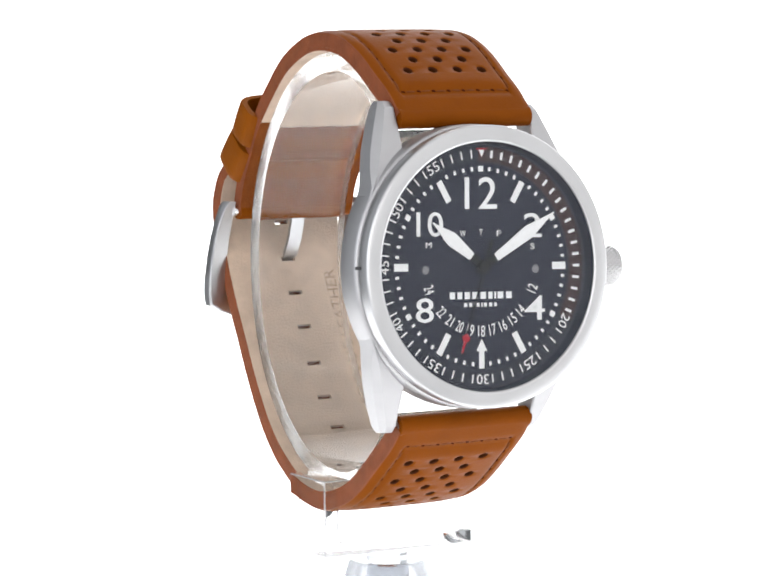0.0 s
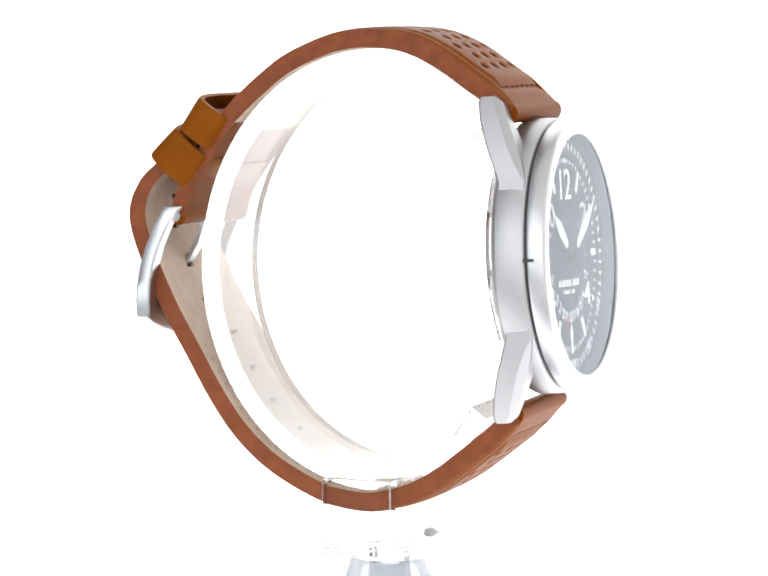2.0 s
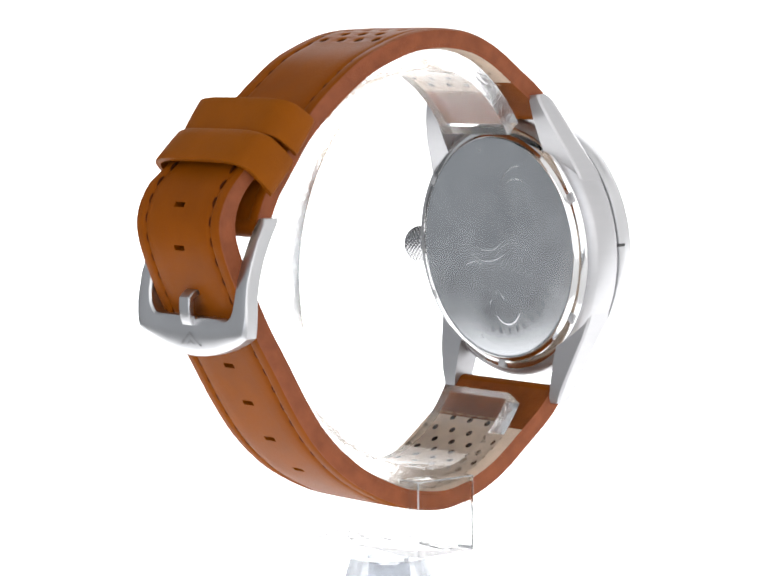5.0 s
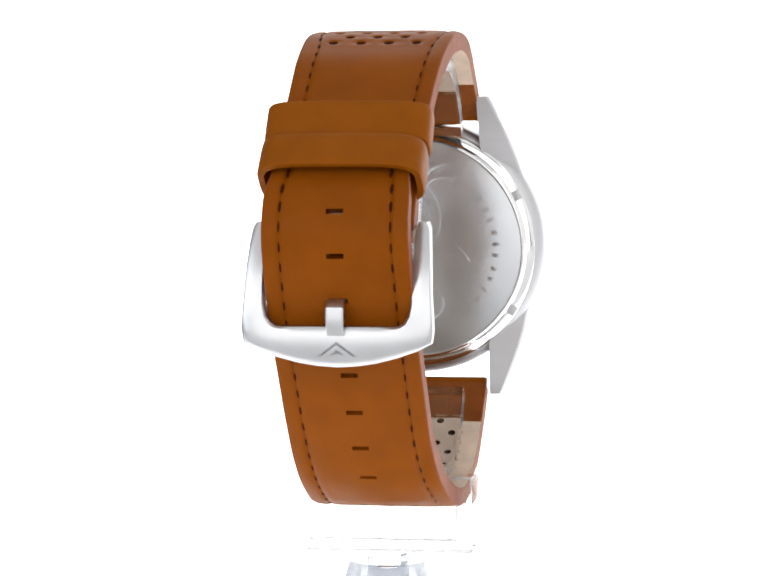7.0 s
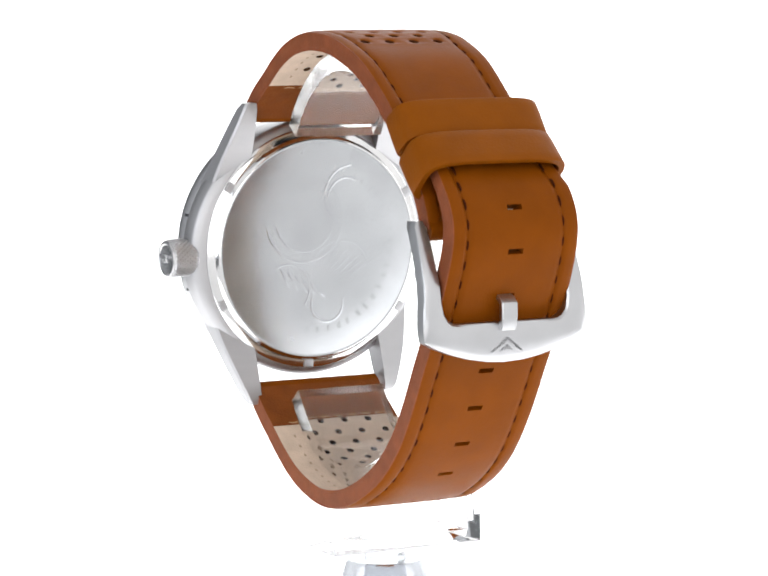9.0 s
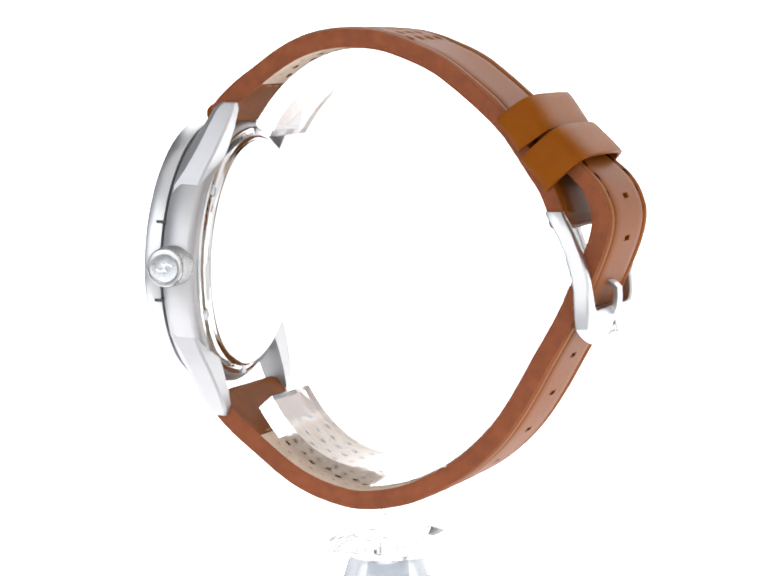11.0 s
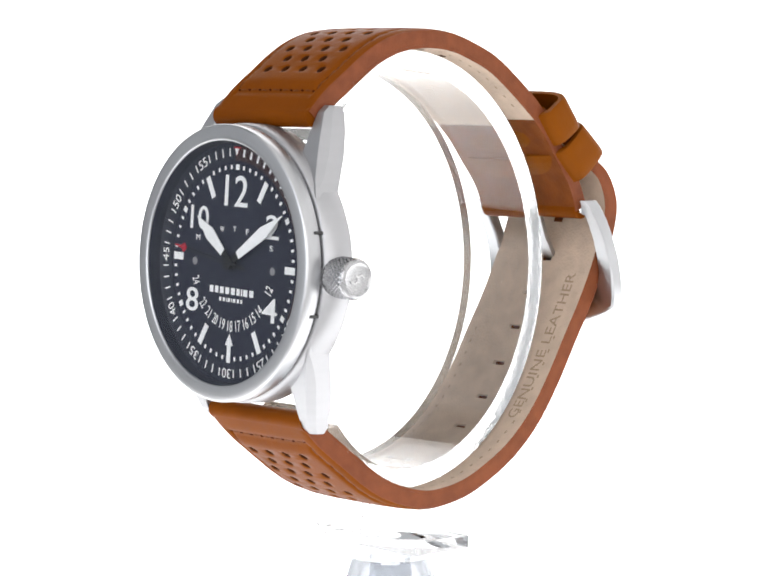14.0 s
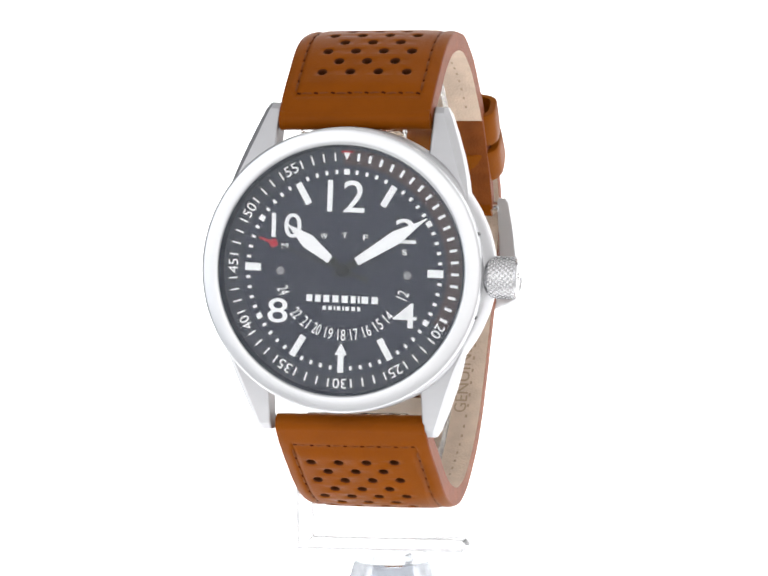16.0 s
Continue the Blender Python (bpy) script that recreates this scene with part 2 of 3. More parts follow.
def build_case():
    bm = bmesh.new()
    prof = [(18.6, -0.55), (21.1, -0.55), (21.35, -0.75), (21.5, -1.3), (21.55, -2.2), (21.55, -4.9), (21.3, -5.3), (20.3, -6.0), (18.2, -6.15), (18.2, -0.6)]
    lathe(bm, prof, 160, FACE, close=True)
    # the flank swells towards the crown
    inv = FACE.inverted()
    for v in bm.verts:
        p = inv @ v.co
        r = math.hypot(p.x, p.y)
        if r > 19:
            a = math.degrees(math.atan2(p.y, p.x))
            k = 1 + 1.0 / r * math.exp(-(a / 34) ** 2) * min(1.0, max(0.0, (-p.z - 0.6) / 1.5))
            v.co = FACE @ Vector((p.x * k, p.y * k, p.z))
    case = part("case_body", bm, BRUSHED, watch, "brushed steel case middle")
    # four lugs, each a tapering horn with a bevelled shoulder
    for sx in (1, -1):
        for sy in (1, -1):
            bm = bmesh.new()
            rows = []
            for u, xo, nt, nb, bev in ((8.0, 19.6, -0.75, -5.0, 0.1), (11.9, 18.3, -0.8, -5.2, 0.25), (14.5, 17.7, -1.6, -6.1, 1.0), (17.5, 16.8, -2.7, -7.3, 1.3),
                                       (21.0, 15.5, -4.1, -8.4, 1.2), (24.0, 14.3, -5.4, -9.0, 1.0), (25.0, 13.7, -6.6, -8.8, 0.6)):
                xi = 11.85
                ring = [(xi, nb), (xo - 0.35, nb), (xo, nb + 0.35), (xo, nt - bev), (xo - bev * 0.8, nt), (xi + 0.2, nt), (xi, nt - 0.2)]
                rows.append([FACE @ Vector((sx * x, sy * u, h)) for x, h in ring])
            if sx * sy < 0:
                rows = [list(reversed(r)) for r in rows]
            loft(bm, rows)
            bmesh.ops.recalc_face_normals(bm, faces=bm.faces)
            lug = part("lug", bm, BRUSHED, watch, smooth=25)
    # gap ring, bezel
    bm = bmesh.new()
    lathe(bm, [(18.4, -0.6), (20.75, -0.6), (20.75, -0.2), (18.4, -0.2)], 128, FACE, close=True)
    part("bezel_gap", bm, GROOVE, watch)
    bm = bmesh.new()
    lathe(bm, [(18.7, -0.25), (20.8, -0.25), (21.15, -0.1), (21.3, 0.2), (21.3, 2.3), (21.18, 2.52), (20.9, 2.64), (19.3, 2.74), (18.98, 2.7), (18.8, 2.55), (18.75, 2.0)],
          200, FACE, close=True)
    part("bezel", bm, BEZEL_STEEL, watch, "smooth satin steel bezel")
    for deg in (73, 107, 270):
        bm = bmesh.new()
        box(bm, (-0.24, -0.7, -0.75), (0.24, 0.1, 0.95), at_hour(deg, 21.3))
        part("bezel_slit", bm, GROOVE, watch)
    # crystal
    bm = bmesh.new()
    lathe(bm, [(18.78, 2.4), (16, 2.48), (12, 2.55), (6, 2.6), (0.02, 2.61)], 96, FACE)
    ob = part("crystal", bm, CRYSTAL, watch, "clear domed watch glass")
    ob.visible_shadow = False
    # spring bars
    for sy in (1, -1):
        bm = bmesh.new()
        bmesh.ops.create_cone(bm, cap_ends=True, segments=20, radius1=0.75, radius2=0.75, depth=22.7,
                              matrix=Matrix.Translation((-0.1, -24.2, 27.9) if sy > 0 else (-1.4, -25.2, -18.4)) @ Matrix.Rotation(radians(90), 4, "Y"))
        part("spring_bar", bm, POLISHED, watch)
    # caseback
    bm = bmesh.new()
    back = FACE @ Matrix.Rotation(math.pi, 4, "Y")
    lathe(bm, [(20.2, 5.6), (20.2, 6.3), (19.9, 6.6), (18.9, 6.85), (18.6, 7.3), (18.4, 7.5), (18.2, 7.56)], 128, back)
    bmesh.ops.recalc_face_normals(bm, faces=bm.faces)
    caseback = part("caseback_ring", bm, POLISHED, watch, "polished steel caseback rim")
    bm = bmesh.new()
    lathe(bm, [(18.22, 7.56), (18.0, 7.52), (17.8, 7.56), (8.0, 7.62), (0.03, 7.63)], 128, back)
    bmesh.ops.recalc_face_normals(bm, faces=bm.faces)
    plate = part("caseback", bm, BACK_PLATE, watch, "steel caseback with faint engraving")
    for deg in (35, 95, 155, 215, 275, 335):
        bm = bmesh.new()
        m = FACE @ Matrix.Rotation(radians(deg), 4, "Z") @ Matrix.Translation((19.35, 0, 0))
        box(bm, (-0.6, -0.85, -6.9), (0.75, 0.85, -6.4), m, 0.12)
        part("caseback_notch", bm, BRUSHED, caseback)
    # engraved relief on the back: a toothed wheel, feather strokes, and bars for writing that cannot be read
    bm = bmesh.new()

    def arc(cx, cy, r, a0, a1, half=0.42, top=7.643):
        steps = 30
        ring = []
        for k in range(steps + 1):
            a = radians(a0 + (a1 - a0) * k / steps)
            ring.append([back @ Vector((cx + rr * math.cos(a), cy + rr * math.sin(a), hh))
                         for rr, hh in ((r - half, 7.55), (r - half * 0.15, top), (r + half * 0.15, top), (r + half, 7.55))])
        loft(bm, ring)

    for spec in ((-2.5, 5.0, 7.2, -170, 60), (-2.5, 5.0, 5.4, -170, 60), (4.0, -4.5, 5.5, 20, 200), (5.5, 8.0, 3.6, 60, 250),
                 (6.5, 8.5, 5.2, 90, 230), (-6.0, -6.5, 4.2, -40, 120), (1.5, -9.5, 3.0, 150, 380)):
        arc(*spec)
    def ridge(m, x0, y0, x1, y1, top=7.640):
        g = min(x1 - x0, y1 - y0) * 0.42
        loft(bm, [[m @ Vector((x, y, h)) for x, y in ((x0 + i, y0 + i), (x1 - i, y0 + i), (x1 - i, y1 - i), (x0 + i, y1 - i))] for i, h in ((0, 7.56), (g, top))])

    for k in range(9):
        m = back @ Matrix.Translation((-2.5, 5.0, 0)) @ Matrix.Rotation(radians(-160 + 25 * k), 4, "Z")
        ridge(m, 5.7, -0.85, 6.9, 0.85)
    for k in range(22):
        m = back @ Matrix.Rotation(radians(-100 + 8.4 * k), 4, "Z")
        ridge(m, 12.9, -0.6 - 0.2 * math.sin(k * 2.1), 14.6, 0.6 + 0.2 * math.sin(k * 2.9), 7.603)
    for k in range(7):
        m = back @ Matrix.Translation((2.0 + 0.95 * k, -1.0 - 0.5 * k, 0)) @ Matrix.Rotation(radians(-38 - 4 * k), 4, "Z")
        ridge(m, -0.4, -2.9 + 0.2 * k, 0.4, 2.9 - 0.2 * k)
    for k in range(5):
        m = back @ Matrix.Translation((-6.5 + 1.5 * k, -4.5 - 0.6 * k, 0)) @ Matrix.Rotation(radians(25 + 6 * k), 4, "Z")
        ridge(m, -0.4, -2.2, 0.4, 2.0)
    bmesh.ops.recalc_face_normals(bm, faces=bm.faces)
    part("engraving", bm, BACK_PLATE, plate, smooth=60)
    # crown: a knurled knob on a short neck
    knob = FACE @ Matrix.Translation((-0.9, -0.2, -3.1)) @ Matrix.Rotation(radians(90), 4, "Y")
    bm = bmesh.new()
    steps, rows = 120, []
    zs = [22.3 + 4.4 * k / 20 for k in range(21)]
    for z in zs:
        ring = []
        for k in range(steps):
            a = 2 * math.pi * k / steps
            p1 = abs(((a * 15 / math.pi + (z - 22.3) * 1.15) % 1.0) - 0.5)
            p2 = abs(((a * 15 / math.pi - (z - 22.3) * 1.15) % 1.0) - 0.5)
            edge = min(1.0, min(z - 22.3, 26.7 - z) / 0.35 + 0.15)
            r = 2.93 + 0.27 * edge * min(1.0, 3.2 * min(p1, p2))
            ring.append(knob @ Vector((r * math.cos(a), r * math.sin(a), z)))
        rows.append(ring)
    loft(bm, rows)
    crown = part("crown", bm, KNURL, watch, "knurled steel winding crown", smooth=50)
    bm = bmesh.new()
    lathe(bm, [(2.95, 26.6), (3.0, 26.8), (2.85, 27.02), (2.5, 27.1), (2.3, 26.9), (2.1, 26.85), (0.02, 27.0)], 64, knob)
    part("crown_cap", bm, KNURL, crown)
    bm = bmesh.new()
    for r, a0, a1, cy in ((0.62, 20, 250, 0.62), (0.62, 200, 430, -0.62)):
        ring = []
        for k in range(15):
            a = radians(a0 + (a1 - a0) * k / 14)
            ring.append([knob @ Vector((cy + rr * math.cos(a), rr * math.sin(a), hh)) for rr, hh in ((r - 0.18, 26.85), (r - 0.12, 27.1), (r + 0.12, 27.1), (r + 0.18, 26.85))])
        loft(bm, ring)
    part("crown_emblem", bm, POLISHED, crown)
    bm = bmesh.new()
    lathe(bm, [(2.9, 20.2), (2.9, 21.7), (2.5, 21.85), (2.5, 22.4)], 48, knob)
    part("crown_neck", bm, BRUSHED, crown)


build_case()


# ---- dial ----
def build_dial():
    bm = bmesh.new()
    lathe(bm, [(0.02, 0.0), (4, 0.0), (10, 0.0), (15.7, 0.0)], 96, FACE)
    lathe(bm, [(0.02, -0.4), (15.7, -0.4)], 48, FACE)
    dial = part("dial", bm, DIAL, watch, "matt black dial with white markings")
    bm = bmesh.new()
    lathe(bm, [(15.65, -0.3), (15.65, 0.12), (18.15, 0.32), (18.45, 0.5), (18.7, 2.4), (18.74, 2.4), (18.74, -0.3)], 128, FACE, close=True)
    chapter = part("chapter_ring", bm, RING, watch, "black chapter ring with minute figures")
    # reddish first twenty minutes on the ring
    bm = bmesh.new()
    rows = []
    for k in range(41):
        m = at_hour(-2 + 3.0 * k, 0)
        rows.append([m @ Vector((0, r, h)) for r, h in ((15.75, 0.137), (18.1, 0.325))])
    loft(bm, rows, closed=False, caps=False)
    part("red_sector", bm, RED_RING, chapter, "dark red sector of the chapter ring")

    def piece(name, outline, m, material=WHITE, h=0.08, parent=dial, label="", base=0.01):
        b = bmesh.new()
        slab(b, outline, base, base + h, m)
        return part(name, b, material, parent, label, smooth=0)

    # hour markers
    for deg in (30, 150, 210, 330):
        piece("hour_marker", rect(1.0, 3.5), at_hour(deg, 13.0 if deg in (30, 330) else 13.4))
    for deg in (90, 270):
        piece("hour_marker", rect(1.15, 2.4), at_hour(deg, 14.0))
    m = at_hour(180, 0)
    piece("six_marker", [(-0.45, 15.4), (-0.45, 12.75), (-0.95, 12.75), (0, 10.9), (0.95, 12.75), (0.45, 12.75), (0.45, 15.4)], m, label="white arrow at six")
    for deg in (0, 60, 120, 240, 300):
        piece("hour_square", rect(0.85, 0.85), at_hour(deg, 14.75))
    for text, x, y, w, h in (("12", 0.0, 11.1, 5.7, 4.8), ("2", 9.3, 6.2, 3.2, 3.7), ("4", 9.6, -6.4, 3.6, 3.7), ("8", -9.95, -6.45, 3.1, 3.7), ("10", -9.0, 6.4, 4.6, 3.7)):
        b = bmesh.new()
        write(b, text, FACE @ Matrix.Translation((x, y, 0.01)), w, h, 0.08, 0.015)
        part("numeral", b, WHITE, dial, smooth=0)
    # minute track
    b = bmesh.new()
    for k in range(60):
        if k % 5:
            slab(b, rect(0.42, 0.62), 0.01, 0.05, at_hour(6 * k, 14.75))
    part("minute_track", b, WHITE, dial, "white minute dots", smooth=0)
    tagged(bpy.data.objects["minute_track"], kind="stuff")
    # outer ring ticks and figures
    b = bmesh.new()
    for k in range(60):
        deg = 6 * k
        if k == 0:
            continue
        bold = k < 20
        slab(b, rect(0.42 if bold else 0.22, 1.15 if bold else 1.3), 0.0, 0.06, at_hour(deg, 17.0, 0.27) if k % 5 or bold else at_hour(deg, 17.0, -3))
    part("ring_ticks", b, WHITE, chapter, "white minute ticks", smooth=0)
    tagged(bpy.data.objects["ring_ticks"], kind="stuff")
    for k in range(20, 60, 5):
        b = bmesh.new()
        write(b, str(k), at_hour(6 * k, 17.0, 0.28), 2.1, 1.5, 0.05)
        part("ring_figure", b, WHITE, chapter, smooth=0)
    piece("ring_triangle", [(-0.5, 17.6), (0, 16.5), (0.5, 17.6)], at_hour(0, 0), WHITE, 0.06, chapter, "small triangle at twelve", base=0.33)
    piece("ring_triangle", [(-0.9, 17.85), (-0.9, 17.6), (-0.55, 17.6), (0, 16.4), (0.55, 17.6), (0.9, 17.6), (0.9, 17.85)], at_hour(0, 0), RED, 0.03, chapter, "red field at twelve", base=0.31)
    # date arc
    for k in range(-6, 7):
        if k in (-5, 5):
            continue
        b = bmesh.new()
        write(b, str(18 + k), at_hour(180 + 11.61 * k, 0) @ Matrix.Translation((0, 9.75, 0.012)) @ Matrix.Rotation(math.pi, 4, "Z"), 1.2, 1.7, 0.04)
        part("date_figure", b, WHITE, dial, smooth=0)
    # day letters
    for text, x, y in (("M", -9.2, 3.3), ("T", -6.6, 4.4), ("W", -3.2, 5.0), ("T", 0, 5.2), ("F", 3.2, 5.0), ("S", 6.6, 4.4), ("S", 9.2, 3.0)):
        b = bmesh.new()
        write(b, text, FACE @ Matrix.Translation((x, y, 0.012)), 1.0 if text in "MW" else 0.75, 0.85, 0.03)
        part("day_letter", b, WHITE, dial, smooth=0)
    for x in (-9.75, 9.75):
        b = bmesh.new()
        slab(b, [(0.62 * math.cos(a), 0.62 * math.sin(a)) for a in [radians(20 * k) for k in range(18)]], 0.005, 0.03, FACE @ Matrix.Translation((x, -0.45, 0)))
        part("dial_dot", b, GREY, dial)
    # maker's name: plain bars of its size
    x = -5.7
    for w in (1.15, 1.05, 1.15, 1.2, 1.2, 0.95, 0.4, 1.3, 1.25):
        piece("name_bar", rect(w * 0.78, 1.05, x + w * 0.5, -4.35), FACE, WHITE, 0.04)
        x += w * 1.19
    x = -3.15
    for w in (0.72, 0.7, 0.3, 0.72, 0.3, 0.74, 0.72, 0.6):
        piece("name_bar", rect(w * 0.75, 0.6, x + w * 0.5, -5.75), FACE, WHITE, 0.03)
        x += w * 1.28

    # pointers
    def hand(name, deg, outline, h, material, label, parent=watch):
        b = bmesh.new()
        slab(b, outline, h, h + 0.14, FACE @ Matrix.Rotation(radians(-deg), 4, "Z"))
        return part(name, b, material, parent, label, smooth=0)

    hour = hand("hour_hand", -53.0, [(-0.62, 2.5), (0.62, 2.5), (1.12, 6.9), (0.2, 10.3), (0.09, 11.0), (-0.09, 11.0), (-0.2, 10.3), (-1.12, 6.9)], 0.55, WHITE, "white lance-shaped hour hand")
    hand("hour_hand_neck", -53.0, [(-0.5, -1.2), (0.5, -1.2), (0.62, 2.5), (-0.62, 2.5)], 0.53, BLACK, "", hour)
    minute = hand("minute_hand", 57.0, [(-0.62, 2.5), (0.62, 2.5), (1.05, 9.6), (0.25, 13.7), (0.08, 15.0), (-0.08, 15.0), (-0.25, 13.7), (-1.05, 9.6)], 0.85, WHITE, "white lance-shaped minute hand")
    hand("minute_hand_neck", 57.0, [(-0.5, -1.4), (0.5, -1.4), (0.62, 2.5), (-0.62, 2.5)], 0.83, BLACK, "", minute)
    b = bmesh.new()
    lathe(b, [(0.95, 0.2), (0.95, 1.25), (0.6, 1.4), (0.02, 1.42)], 40, FACE)
    part("hand_pin", b, BLACK, watch)
    # second hand in its own frame, turned by motions()
    b = bmesh.new()
    one = Matrix.Identity(4)
    slab(b, [(-0.3, -4.2), (0.3, -4.2), (0.13, 0), (0.1, 14.0), (-0.1, 14.0), (-0.13, 0)], 1.1, 1.2, one)
    bmesh.ops.transform(b, matrix=Matrix.Scale(0.001, 4), verts=b.verts)
    sec = part("second_hand", b, BLACK, watch, "thin black second hand with a red tip", smooth=0, scale=False)
    b = bmesh.new()
    slab(b, [(-0.14, 10.6), (0.14, 10.6), (0.75, 11.2), (0.2, 12.0), (0.12, 13.6), (-0.12, 13.6), (-0.2, 12.0), (-0.75, 11.2)], 1.21, 1.26, one)
    bmesh.ops.transform(b, matrix=Matrix.Scale(0.001, 4), verts=b.verts)
    part("red_tip", b, RED, sec, smooth=0, scale=False)
    return sec


second_hand = build_dial()


# ---- strap ----
class Strip:
    """A band swept along a smooth line in the (y, z) plane."""

    def __init__(self, knots, outward):
        p = np.array(knots, float) - (0.0, 0.5)
        e = np.vstack([2 * p[0] - p[1], p, 2 * p[-1] - p[-2]])
        pts = []
        for i in range(1, len(e) - 2):
            a, b, c, d = e[i - 1:i + 3]
            for k in range(16):
                t = k / 16
                pts.append(0.5 * (2 * b + (c - a) * t + (2 * a - 5 * b + 4 * c - d) * t * t + (3 * b - a - 3 * c + d) * t ** 3))
        pts.append(p[-1])
        q = np.array(pts)
        for _ in range(10):
            q[1:-1] = 0.25 * q[:-2] + 0.5 * q[1:-1] + 0.25 * q[2:]
        d = np.gradient(q, axis=0)
        d /= np.linalg.norm(d, axis=1)[:, None]
        self.c, self.n = q, outward * np.stack([-d[:, 1], d[:, 0]], 1)
        o = q + 1.55 * self.n
        self.s = np.r_[0, np.cumsum(np.linalg.norm(np.diff(o, axis=0), axis=1))]   # length along the outer face
        self.length, self.side = float(self.s[-1]), outward

    def at(self, s, x, h):
        y, z, ny, nz = (np.interp(s, self.s, a) for a in (self.c[:, 0], self.c[:, 1], self.n[:, 0], self.n[:, 1]))
        return Vector((x, y + ny * h, z + nz * h))

    def seat(self, s, x, h):
        """x across the strap, y along it, z outwards."""
        a, b = self.at(s - 0.05, x, h), self.at(s + 0.05, x, h)
        y = (b - a).normalized()
        xx = Vector((1, 0, 0))
        z = xx.cross(y)
        o = self.at(s, x, 1) - self.at(s, x, 0)
        if z.dot(o) < 0:
            xx, z = -xx, -z
        return Matrix.Translation(self.at(s, x, h)) @ Matrix((xx, y, z)).transposed().to_4x4()


UPPER = Strip([(-24.2, 28.4), (-21.2, 31.3), (-17.4, 34.0), (-13.6, 36.7), (-9.8, 38.7), (-6, 39.8), (-1.4, 40.2), (4, 39.6), (9.4, 37.7), (13.2, 35.8),
               (17.1, 32.9), (21.05, 29.5), (24.5, 25.8), (28.3, 20.2), (30.4, 17.0), (31.7, 13.9), (32.2, 12.0)], 1)
LOWER = Strip([(-25.2, -17.9), (-22.6, -20.7), (-18.0, -24.4), (-13.1, -28.2), (-9.2, -30.4), (-4.9, -31.9), (-0.2, -32.6), (6.4, -31.6), (12.6, -28.9),
               (17.3, -25.9), (21.9, -21.5), (25.8, -16), (29.6, -9.4), (33.2, -3.2), (36.3, 3.3), (38.6, 9.2), (39.0, 13.2), (37.4, 17.2), (34.3, 20.2),
               (31.3, 22.8), (27.2, 27.2), (26.4, 28.2)], -1)


def mix(s, table):
    return float(np.interp(s, [a for a, _ in table], [b for _, b in table]))


UP_X, UP_W = [(0, -0.1), (18, -0.3), (40, -0.1), (78, 0.6)], [(0, 11.75), (8, 11.85), (18, 12.0), (30, 11.9), (50, 11.2), (78, 10.7)]
LO_X, LO_W = [(0, -1.0), (30, -0.8), (60, -0.1), (85, 0.3), (116, 0.5)], [(0, 11.75), (12, 11.9), (30, 11.8), (45, 11.3), (60, 11.0), (85, 11.1), (104, 10.9), (112, 9.8), (116, 7.5)]


THIN = {1: [(0, 1.0), (54, 1.0), (60, 0.85), (80, 0.85)], -1: [(0, 1.0), (98, 1.0), (106, 0.78), (120, 0.75)]}


def inset_at(s):
    return mix(s, [(31, 2.05), (38, 2.65)])


def groove(s, q):
    """Depth of the furrow that the stitching pulls into the leather."""
    along = 0.38 * math.exp(-((abs(q) - (1 - inset_at(s) / 11.2)) / 0.03) ** 2) * (1.0 if s > 4.4 else 0.0)
    across = 0.4 * math.exp(-((s - 3.8) / 0.7) ** 2) if abs(q) < 0.83 else 0.0
    return max(along, across)


def band(strip, xs, ws, s0, s1, h0, h1, pad=None, step=0.55, rim=0.28, inset=0.0):
    """Solid band between the heights h0 and h1; pad(s) swells its outer face."""
    bm = bmesh.new()
    rings = []
    n = max(3, int((s1 - s0) / step))
    outer = [-1.0, -0.985, -0.95, -0.9, -0.87, -0.845, -0.82, -0.79, -0.765, -0.735, -0.66, -0.45, -0.2, 0, 0.2, 0.45, 0.66, 0.735, 0.765, 0.79, 0.82, 0.845, 0.87, 0.9, 0.95, 0.985, 1.0]
    for k in range(n + 1):
        s = s0 + (s1 - s0) * k / n
        w, x0, p, k_ = mix(s, ws) - inset, mix(s, xs), (pad(s) if pad else 0.0), mix(s, THIN[strip.side])
        ring = []
        for q in outer:
            drop = rim * max(0.0, (abs(q) - 0.9) / 0.1) ** 2
            ring.append(strip.at(s, x0 + w * q, h1 * k_ + p * max(0.0, 1 - abs(q) ** 4) - drop - groove(s, q) * (h1 > 0)))
        ring += [strip.at(s, x0 + e * (w - i), h0 * k_ + d) for e, i, d in ((1, 0, 0.03), (1, 0.03, 0), (0, 0, 0), (-1, 0.03, 0), (-1, 0, 0.03))]
        rings.append(ring)
    m_ = len(outer)
    sides = {m_ - 2, m_ - 1, m_, m_ + 3, m_ + 4, 0}
    loft(bm, rings, index=lambda i: 1 if i in sides else 0)
    bmesh.ops.recalc_face_normals(bm, faces=bm.faces)
    return bm


